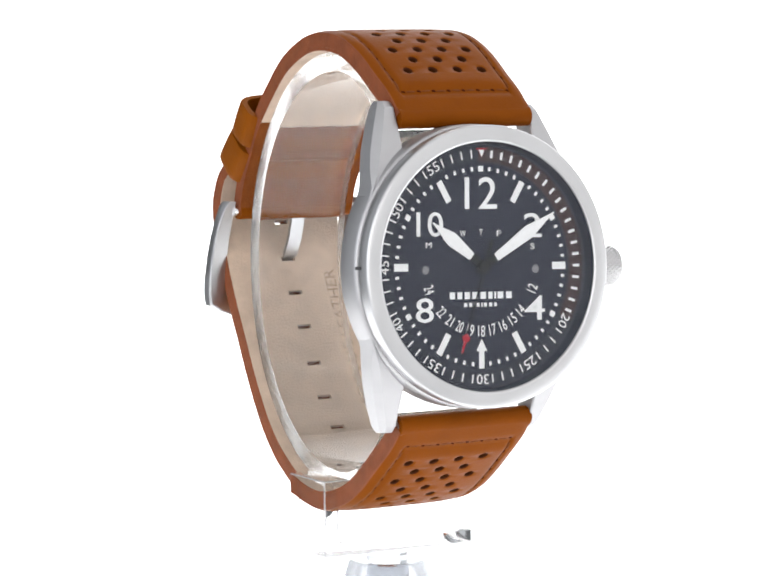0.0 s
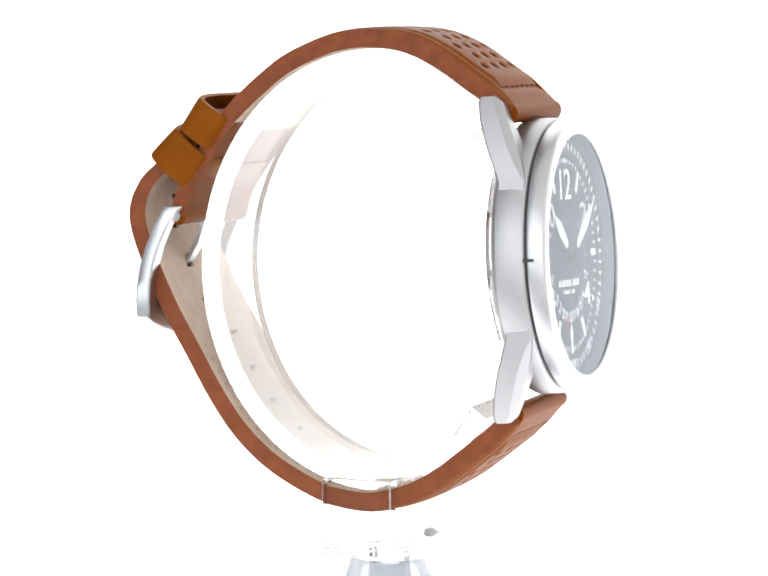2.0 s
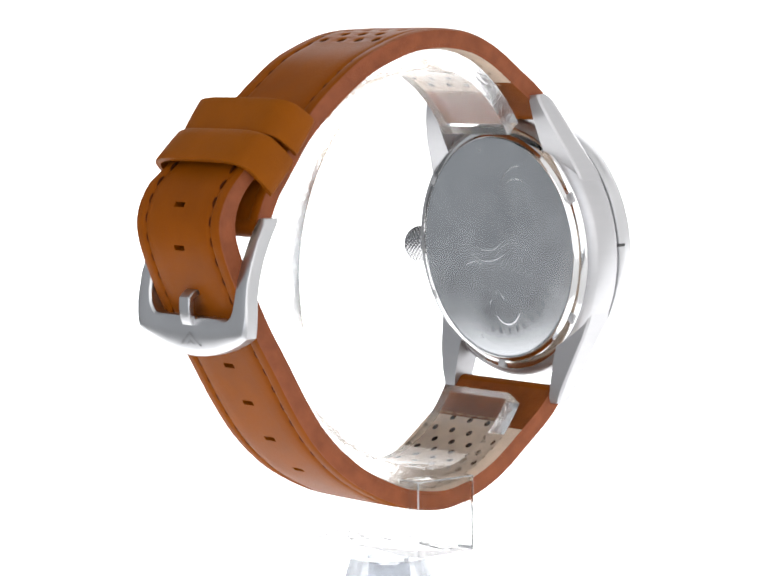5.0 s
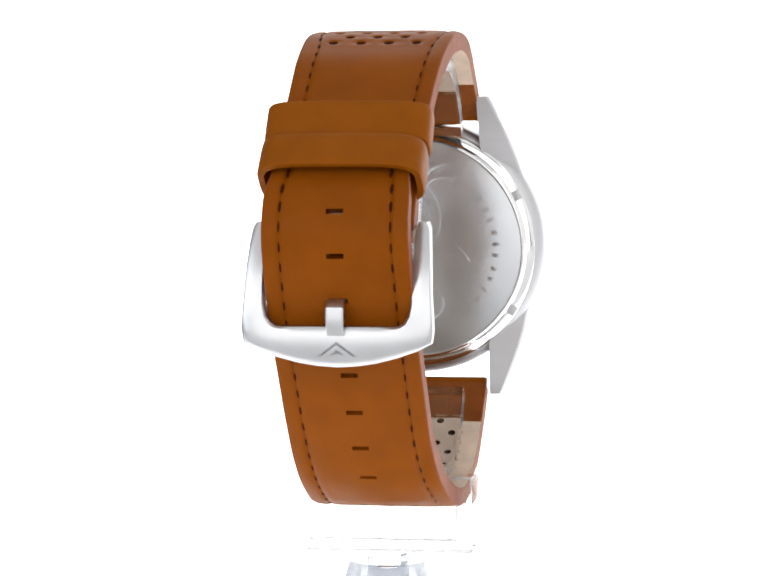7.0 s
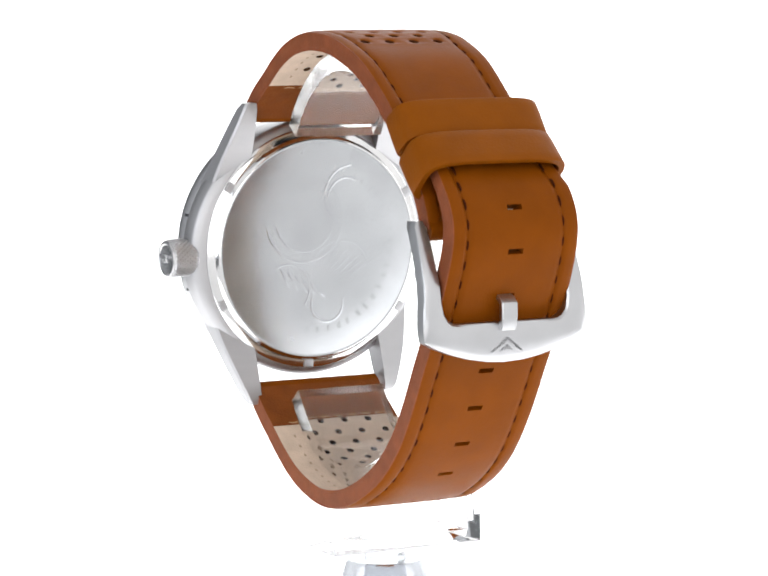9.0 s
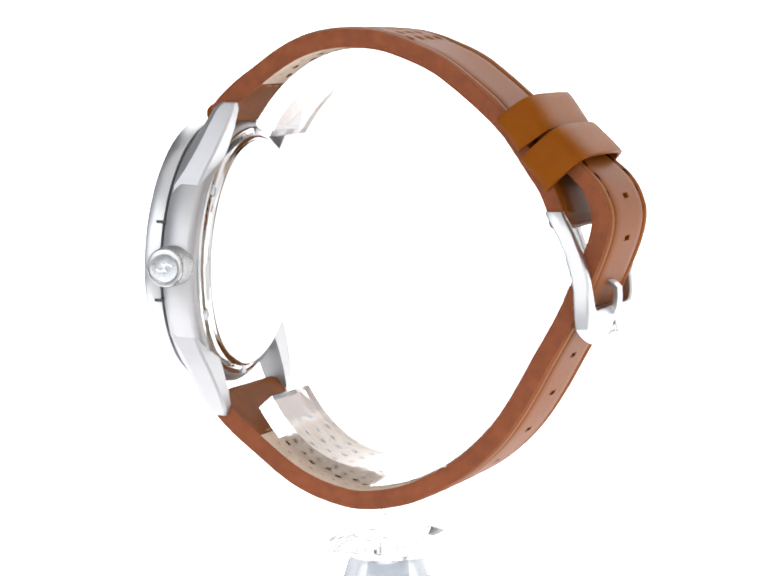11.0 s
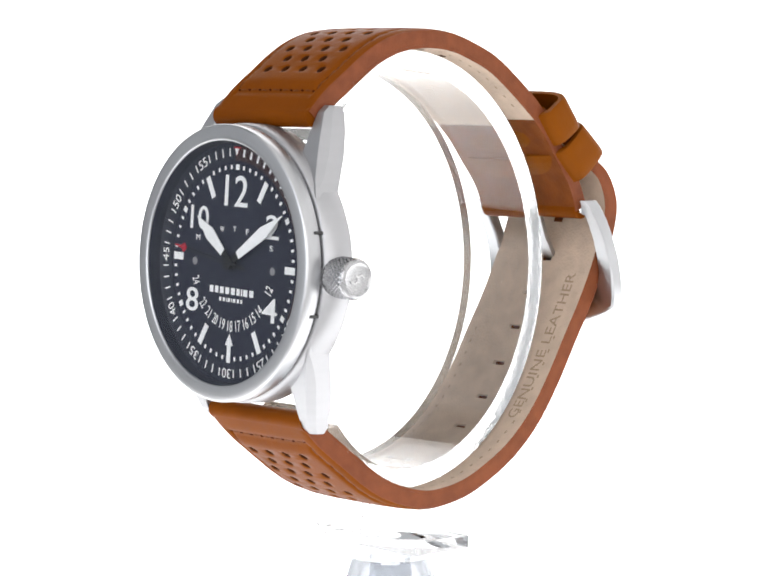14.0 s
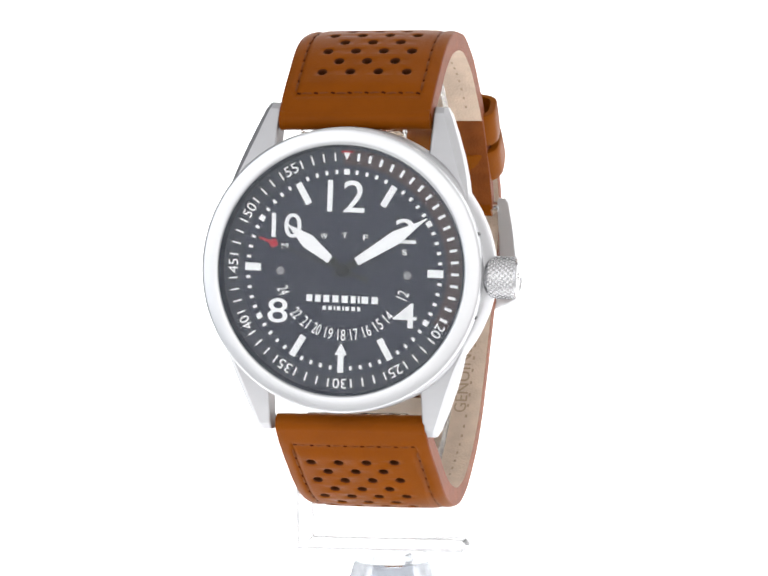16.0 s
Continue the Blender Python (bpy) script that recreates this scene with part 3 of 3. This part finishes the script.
def bored(bm, cutter_bm, materials):
    """The band with the holes cut through it."""
    for b in (bm, cutter_bm):
        bmesh.ops.transform(b, matrix=Matrix.Scale(0.1, 4), verts=b.verts)
    a = new("band", mesh_of("band", bm, materials, 0))
    c = new("cutter", mesh_of("cutter", cutter_bm, materials, 0))
    md = a.modifiers.new("cut", "BOOLEAN")
    md.operation, md.object, md.solver = "DIFFERENCE", c, "EXACT"
    me = bpy.data.meshes.new_from_object(a.evaluated_get(bpy.context.evaluated_depsgraph_get()))
    out = bmesh.new()
    out.from_mesh(me)
    bmesh.ops.transform(out, matrix=Matrix.Scale(10, 4), verts=out.verts)
    for o in (a, c):
        bpy.data.objects.remove(o)
    return out


def bores(strip, xs, rows, s0, pitch, centre=0.0, slant=0.0):
    bm = bmesh.new()
    for k in range(rows):
        s = s0 + pitch * k
        for x in ((-6.6, -2.2, 2.2, 6.6) if k % 2 == 0 else (-4.4, 0.0, 4.4)):
            m = strip.seat(s + slant * x, mix(s, xs) + x + centre, 0)
            top = skin_h(pad_upper if strip.side > 0 else pad_lower, s, x + centre, 11.3)
            done = len(bm.faces)
            loft(bm, [[m @ Vector((r * math.cos(a), r * math.sin(a), h)) for a in [math.pi * j / 7 for j in range(14)]]
                      for r, h in ((0.6, -3.0), (0.68, top - 0.25), (0.8, top - 0.12), (1.12, top + 0.05), (1.2, top + 1.0))])
            bm.faces.ensure_lookup_table()
            # the bore walls take the dark colour that stands for shade
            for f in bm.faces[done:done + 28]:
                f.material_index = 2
    return bm


def slots(strip, xs, stations):
    bm = bmesh.new()
    for s in stations:
        box(bm, (-1.3, -0.42, -3), (1.3, 0.42, 3), strip.seat(s, mix(s, xs), 0))
    return bm


def stitch(bm, m, length=1.5, r=0.17):
    """One thread hop, a small flattened capsule lying along the frame's y."""
    rows = []
    for k in range(6):
        t = -1 + 2 * k / 5
        rr = r * (0.45 + 0.55 * math.sqrt(max(0.0, 1 - t ** 4)))
        sink = -0.16 * t * t
        rows.append([m @ Vector((rr * math.cos(a), t * length / 2, sink + 0.8 * rr * math.sin(a))) for a in [radians(60 * j) for j in range(6)]])
    loft(bm, rows)


def pad_upper(s):
    return mix(s, [(0, 0), (3, 0.3), (4.6, 0.35), (5.8, 0.72), (20, 0.6), (30, 0.0), (38, -0.35), (50, -0.25), (60, 0)])


def pad_lower(s):
    return mix(s, [(0, 0), (3, 0.3), (4.6, 0.35), (5.8, 0.72), (22, 0.6), (34, 0.15), (60, 0.1), (90, 0)])


def skin_h(pad, s, x, w):
    return 1.55 + pad(s) * max(0.0, 1 - abs(x / w) ** 4) - 0.28 * max(0.0, (abs(x / w) - 0.9) / 0.1) ** 2 - groove(s, x / w)


def seam(strip, xs, ws, pad, s0, s1, side, pitch=3.2, length=1.35, r=0.17):
    bm = bmesh.new()
    s = s0
    while s < s1:
        w = mix(s, ws)
        x = side * (w - inset_at(s))
        stitch(bm, strip.seat(s, mix(s, xs) + x, skin_h(pad, s, x, w) + 0.05), length, r)
        s += pitch
    return bm


def cross_seam(strip, xs, pad, s, half, n):
    bm = bmesh.new()
    for k in range(n):
        x = -half + 2 * half * (k + 0.5) / n
        m = strip.seat(s + 0.06 * math.sin(k * 2.3), mix(s, xs) + x, skin_h(pad, s, x, 11.3) + 0.01)
        stitch(bm, m @ Matrix.Rotation(radians(90 + 3 * math.sin(k * 1.7)), 4, "Z"), 2 * half / n * 0.82)
    return bm


def build_straps():
    up = part("upper_strap", bored(band(UPPER, UP_X, UP_W, 0.0, UPPER.length, -1.0, 1.55, pad_upper), bores(UPPER, UP_X, 11, 8.9, 2.727, 0.3), [LEATHER, EDGE, HOLE_SHADE]),
              [LEATHER, EDGE, HOLE_SHADE], watch, "tan leather strap half with perforated padded panel")
    part("lining", bored(band(UPPER, UP_X, UP_W, 9.5, 56.6, -1.55, -0.99, None, rim=0.02, inset=0.01), bores(UPPER, UP_X, 11, 8.9, 2.727, 0.3), [LINING, EDGE, HOLE_SHADE]),
         [LINING, EDGE, HOLE_SHADE], up, "beige leather lining")
    part("turned_end", band(UPPER, UP_X, UP_W, 0.0, 9.45, -1.55, -0.99, None, rim=0.02, inset=0.01), [FOLD, EDGE], up, "brown turned-in leather")
    part("turned_end", band(UPPER, UP_X, UP_W, 56.65, UPPER.length, -1.6, -0.99, None, rim=0.02, inset=0.01), [FOLD, EDGE], up, "brown turned-in leather")
    lo_cut = bores(LOWER, LO_X, 12, 7.3, 2.76, -0.8, -0.034)
    lo_slots = slots(LOWER, LO_X, (51.3, 58.8, 66.0, 73.0, 79.7, 86.3, 93.6, 100.4))

    def both():
        b = bmesh.new()
        for src in (lo_cut, lo_slots):
            me = bpy.data.meshes.new("tmp")
            src.to_mesh(me)
            b.from_mesh(me)
            bpy.data.meshes.remove(me)
        return b

    low = part("lower_strap", bored(band(LOWER, LO_X, LO_W, 0.0, LOWER.length, -1.0, 1.55, pad_lower), both(), [LEATHER, EDGE, HOLE_SHADE]), [LEATHER, EDGE, HOLE_SHADE], watch,
               "tan leather strap half with slot holes, tail through the buckle")
    part("lining", bored(band(LOWER, LO_X, LO_W, 9.5, LOWER.length, -1.55, -0.99, None, rim=0.02, inset=0.01), both(), [LINING, EDGE, HOLE_SHADE]), [LINING, EDGE, HOLE_SHADE], low, "beige leather lining")
    part("turned_end", band(LOWER, LO_X, LO_W, 0.0, 9.45, -1.55, -0.99, None, rim=0.02, inset=0.01), [FOLD, EDGE], low, "brown turned-in leather")
    # rolled ends round the spring bars
    for strip, xs, owner, s, w in ((UPPER, UP_X, up, 0.0, 11.6), (LOWER, LO_X, low, 0.0, 11.6), (UPPER, UP_X, up, UPPER.length, 10.5)):
        bm = bmesh.new()
        a, b = strip.at(s, mix(s, xs) - w, 0), strip.at(s, mix(s, xs) + w, 0)
        bmesh.ops.create_cone(bm, cap_ends=True, segments=28, radius1=1.57, radius2=1.57, depth=2 * w,
                              matrix=Matrix.Translation((a + b) / 2) @ Matrix.Rotation(radians(90), 4, "Y"))
        part("rolled_end", bm, LEATHER, owner)
    # seams
    for strip, xs, ws, pad, owner, ends in ((UPPER, UP_X, UP_W, pad_upper, up, (5.8, 58.0)), (LOWER, LO_X, LO_W, pad_lower, low, (5.8, 110.0))):
        for side in (-1, 1):
            part("seam", seam(strip, xs, ws, pad, 34.0, ends[1], side, 3.2, 1.75, 0.22), THREAD, owner, "dark brown stitching")
            part("panel_seam", seam(strip, xs, ws, pad, ends[0], 33.0, side, 2.7, 2.2, 0.21), THREAD_LIGHT, owner, "tan stitching round the panel")
            tagged(part("needle_row", seam(strip, xs, ws, pad, ends[0] + 1.35, 33.0, side, 2.7, 0.8, 0.17), THREAD, owner), kind="stuff")
        cs = 4.2 if strip.side > 0 else 3.3
        part("cross_seam", cross_seam(strip, xs, pad, cs, 9.2, 7), THREAD_LIGHT, owner, "tan stitching round the panel")
        bm = bmesh.new()
        for k in range(8):
            x = -9.2 + 18.4 * k / 7
            stitch(bm, strip.seat(cs, mix(cs, xs) + x, skin_h(pad, cs, x, 11.3) + 0.02) @ Matrix.Rotation(radians(75), 4, "Z"), 0.9, 0.18)
        tagged(part("needle_row", bm, THREAD, owner), kind="stuff")
        bm = bmesh.new()
        for k in range(7):
            x = -9.2 + 18.4 * (k + 0.5) / 7
            m = strip.seat(9.0, mix(9, xs) + x, -1.57)
            stitch(bm, m @ Matrix.Rotation(radians(90), 4, "Z"), 1.9, 0.14)
        part("inner_seam", bm, THREAD_PALE, owner)
        # needle holes on the lining
        bm = bmesh.new()
        s = 12.0
        while s < (53 if owner is up else 74):
            for side in (-1, 1):
                box(bm, (-0.16, -0.3, -0.03), (0.16, 0.3, 0.03), strip.seat(s, mix(s, xs) + side * 8.9, -1.555))
            s += 2.4
        part("lining_stitches", bm, STAMP, owner, "small stitch marks")
    # words stamped along the lining
    pts, faces = letters("GENUINE LEATHER", 3.0, 1.08, 0.02)
    bm = bmesh.new()
    vs = [bm.verts.new(LOWER.at(70.0 + p.x, 7.4 - p.y + mix(69, LO_X), -1.56 - p.z)) for p in pts]
    for f in faces:
        try:
            bm.faces.new([vs[i] for i in f])
        except ValueError:
            pass
    bmesh.ops.recalc_face_normals(bm, faces=bm.faces)
    part("stamped_lettering", bm, STAMP, low, "stamped lettering on the lining", smooth=0)


build_straps()


def keeper(centre, along, length, height, width, splay, x0):
    """A leather loop round both strap layers: a rounded box section swept round, with a soft crease."""
    c = Vector((x0, *centre))
    y = Vector((0, *along)).normalized()
    x = Vector((1, 0, 0))
    z = x.cross(y)
    if z.y < 0:
        x, z = -x, -z
    m = Matrix.Translation(c) @ Matrix((x, y, z)).transposed().to_4x4()
    bm = bmesh.new()
    thick, rings, steps = 1.05, [], 72
    for k in range(steps):
        a = 2 * math.pi * k / steps
        ca, sa = math.cos(a), math.sin(a)
        e = 0.48
        bx, bz = math.copysign(abs(ca) ** e, ca), math.copysign(abs(sa) ** e, sa)
        ring = []
        for u, off in ((-1, -0.12), (-0.93, 0), (-0.5, 0.04), (0, 0.05), (0.5, 0.04), (0.93, 0), (1, -0.12)):
            ring.append(m @ Vector((bx * (width + off), u * length / 2, bz * (height / 2 + off) + splay * u * (bz > 0) * 1.0)))
        for u in (1, 0, -1):
            ring.append(m @ Vector((bx * (width - thick), u * length / 2, bz * (height / 2 - thick * 0.75) + splay * u * (bz > 0))))
        rings.append(ring)
    rows = loft(bm, rings, caps=False)
    n = len(rows[0])
    for i in range(n):
        j = (i + 1) % n
        bm.faces.new((rows[-1][i], rows[-1][j], rows[0][j], rows[0][i]))
    bmesh.ops.recalc_face_normals(bm, faces=bm.faces)
    return bm


part("keeper_loop", keeper((26.85, 26.3), (3.5, -5.1), 6.1, 7.7, 12.55, 0.0, 0.5), LOOP, watch, "wide tan leather keeper loop")
part("keeper_loop", keeper((31.35, 20.95), (4.0, -4.5), 6.4, 9.4, 12.45, 0.25, 0.65), LOOP, watch, "wide tan leather keeper loop")


def build_buckle():
    x0 = 0.65

    def yo(z):
        return mix(-z, [(-13.5, 33.4), (-8.9, 35.9), (-4.2, 37.5), (-0.4, 38.1), (3.9, 38.2), (8.0, 37.6)])

    def yi(z):
        return mix(-z, [(-13.5, 30.7), (-10.4, 32.6), (-5.8, 34.7), (-1.2, 35.6), (4.2, 35.8), (8.0, 35.5)])

    pairs = []        # inner and outer points round the open frame
    arm = [(13.4, 11.6, 12.9), (12.5, 11.35, 13.4), (10, 11.2, 13.65), (7, 11.15, 13.85), (4, 11.1, 14.0), (1.5, 11.05, 14.15), (-0.3, 10.7, 14.3), (-1.3, 10.0, 14.35)]
    for z, a, b in arm:
        pairs.append(((a, z), (b, z if z > -1 else z - 1.2)))
    pairs.append(((9.2, -1.75), (14.1, -4.3)))
    for k in range(9):
        x = 8.4 - 16.8 * k / 8
        xo = 12.0 * (1 - 2 * k / 8)
        pairs.append(((x, -1.85), (xo, -7.9 + 3.1 * abs(xo / 13.4) ** 1.9)))
    pairs.append(((-9.2, -1.75), (-14.1, -4.3)))
    for z, a, b in reversed(arm):
        pairs.append(((-a, z), (-b, z if z > -1 else z - 1.2)))
    rings = []
    for (xa, za), (xb, zb) in pairs:
        ring = []
        for f, d in ((0.0, 0.4), (0.08, 0.08), (0.3, 0.0), (0.55, -0.1), (0.8, 0.0), (0.94, 0.12), (1.0, 0.4)):
            x, z = xa + (xb - xa) * f, za + (zb - za) * f
            ring.append(Vector((x0 + x, yo(z) - d, z)))
        for f, d in ((1.0, 0.25), (0.93, 0.0), (0.07, 0.0), (0.0, 0.25)):
            x, z = xa + (xb - xa) * f, za + (zb - za) * f
            ring.append(Vector((x0 + x, yi(z) + d, z)))
        rings.append(ring)
    bm = bmesh.new()
    loft(bm, rings)
    bmesh.ops.recalc_face_normals(bm, faces=bm.faces)
    bmesh.ops.translate(bm, vec=(0, 0, -0.4), verts=bm.verts)
    buckle = part("buckle", bm, BUCKLE_STEEL, watch, "satin steel tang buckle", smooth=35)
    # pivot bar
    bm = bmesh.new()
    bmesh.ops.create_cone(bm, cap_ends=True, segments=20, radius1=0.95, radius2=0.95, depth=23.0, matrix=Matrix.Translation((x0, 32.2, 11.5)) @ Matrix.Rotation(radians(90), 4, "Y"))
    part("pivot_bar", bm, POLISHED, buckle)
    # tongue
    line = [(31.9, 11.0), (32.3, 9.4), (33.2, 6.8), (34.8, 4.0), (36.4, 2.2), (38.0, 1.6), (38.7, 0.9), (38.75, -0.6), (38.6, -2.0), (38.2, -3.0)]
    rings = []
    for k, (y, z) in enumerate(line):
        a, b = Vector(line[max(0, k - 1)]), Vector(line[min(len(line) - 1, k + 1)])
        d = (b - a).normalized()
        nrm = Vector((-d.y, d.x)) * 0.42
        w = 1.2 if k < 4 else 1.35
        rings.append([Vector((x0 + 0.1 + sx * w, y + sn * nrm.x, z - 0.3 + sn * nrm.y)) for sx, sn in ((-1, -1), (1, -1), (1.0, 0.7), (0.85, 1), (-0.85, 1), (-1.0, 0.7))])
    bm = bmesh.new()
    loft(bm, rings)
    bmesh.ops.recalc_face_normals(bm, faces=bm.faces)
    part("tongue", bm, BUCKLE_STEEL, buckle, "steel buckle tongue", smooth=30)
    # small engraved emblem: a plain chevron
    bm = bmesh.new()
    for s in (-1, 1):
        pts = [(0, -4.4), (2.9 * s, -6.6), (2.3 * s, -6.6), (0, -4.9)]
        vs = [bm.verts.new((x0 + x, yo(z) + 0.16, z)) for x, z in pts]
        bm.faces.new(vs)
    wedge = [(0, -5.5), (1.1, -6.5), (0, -6.25), (-1.1, -6.5)]
    bm.faces.new([bm.verts.new((x0 + x, yo(z) + 0.16, z)) for x, z in wedge])
    bmesh.ops.solidify(bm, geom=bm.faces[:], thickness=0.25)
    part("buckle_emblem", bm, BRUSHED, buckle, "", smooth=0)


build_buckle()

# ---- the clear display stand ----
stand = new("watch_stand")
tagged(stand, "clear acrylic watch display stand holding the watch by its strap", "display stand")


def build_stand():
    def ring_at(a, grow):
        c, s = math.cos(a), math.sin(a)
        ry = (30.0 if c > 0 else 23.3) - grow
        return -2.0 + ry * c, 3.2 + (34.75 - grow) * s

    def cuff(x_a, x_b, material, name, parent, label="", inset=0.0):
        bm = bmesh.new()
        rings = []
        n = 110
        for k in range(n + 1):
            a = radians(-139 + 278 * k / n)
            yo_, zo_ = ring_at(a, inset)
            yi_, zi_ = ring_at(a, 3.0 - inset)
            rings.append([(x_a, yi_, zi_), (x_b, yi_, zi_), (x_b, yo_, zo_), (x_a, yo_, zo_)])
        loft(bm, rings, index=lambda i: 1 if i in (1, 3) else 0)
        bmesh.ops.recalc_face_normals(bm, faces=bm.faces)
        return part(name, bm, [ACRYLIC, SAWN], parent, label, low=STAND_LOW)

    cuff(-9.8, 6.2, ACRYLIC, "cuff", stand, "clear acrylic open cuff")
    # bracket: side plate, upper tab, platform, in one bent piece
    bm = bmesh.new()
    outline = [(-14.6, -41.4), (12.5, -41.4), (12.5, -39.2), (-11.9, -39.2), (-11.9, -31.9), (-9.9, -31.9), (-9.9, -29.3), (-14.6, -29.3)]
    rows = [[(x, y, z) for x, z in outline] for y in (-5.6, 5.9)]
    loft(bm, rows)
    bmesh.ops.recalc_face_normals(bm, faces=bm.faces)
    bevels = bmesh.ops.bevel(bm, geom=bm.edges[:], offset=0.2, segments=2, affect="EDGES", profile=0.5)["faces"]
    # bevel faces carry the painted grey edge lines
    for f in bevels:
        f.material_index = 1
    part("bracket", bm, [PLATE, GREY_EDGE], stand, "clear acrylic bracket", low=STAND_LOW)
    # tapering foot with a bored top
    bm = bmesh.new()
    prof = [(3.7, -81.9), (3.7, -46.0), (3.5, -43.6), (6.0, -43.6), (6.35, -43.9), (7.3, -46.8), (9.6, -53.0), (13.0, -62.0), (18.0, -72.0), (24.0, -78.5), (24.5, -80.0), (24.5, -81.9), (3.7, -81.9)]
    lathe(bm, prof, 64)
    bmesh.ops.recalc_face_normals(bm, faces=bm.faces)
    bmesh.ops.remove_doubles(bm, verts=bm.verts, dist=0.001)
    bmesh.ops.recalc_face_normals(bm, faces=bm.faces)
    part("foot", bm, FOOT, stand, "clear tapering acrylic foot", low=STAND_LOW)
    bm = bmesh.new()
    lathe(bm, [(3.3, -45.0), (3.3, -41.45), (0.02, -41.45)], 40)
    lathe(bm, [(0.02, -45.0), (3.3, -45.0)], 40)
    bmesh.ops.remove_doubles(bm, verts=bm.verts, dist=0.001)
    bmesh.ops.recalc_face_normals(bm, faces=bm.faces)
    part("neck", bm, ACRYLIC, stand, low=STAND_LOW)


build_stand()


# ---- what moves: watch and stand turn together, the second hand on the dial ----
def motions():
    walk(watch, [(t, pose(0, 0, AXIS - WATCH_LOW * 0.001, 0, 0, turn(t))) for t in TIMES])
    walk(stand, [(t, pose(0, 0, 0, 0, 0, turn(t))) for t in TIMES])
    m = Matrix.Scale(0.001, 4) @ Matrix.Translation((0, 0, WATCH_LOW)) @ FACE
    loc, q, _ = m.decompose()
    base = Matrix.Translation(loc) @ q.to_matrix().to_4x4()
    walk(second_hand, [(t, base @ pose(0, 0, 0, 0, 0, -(198.0 + 5.7 * t))) for t in (0.0, 4.0, 8.0, 12.0, 16.0)])


motions()
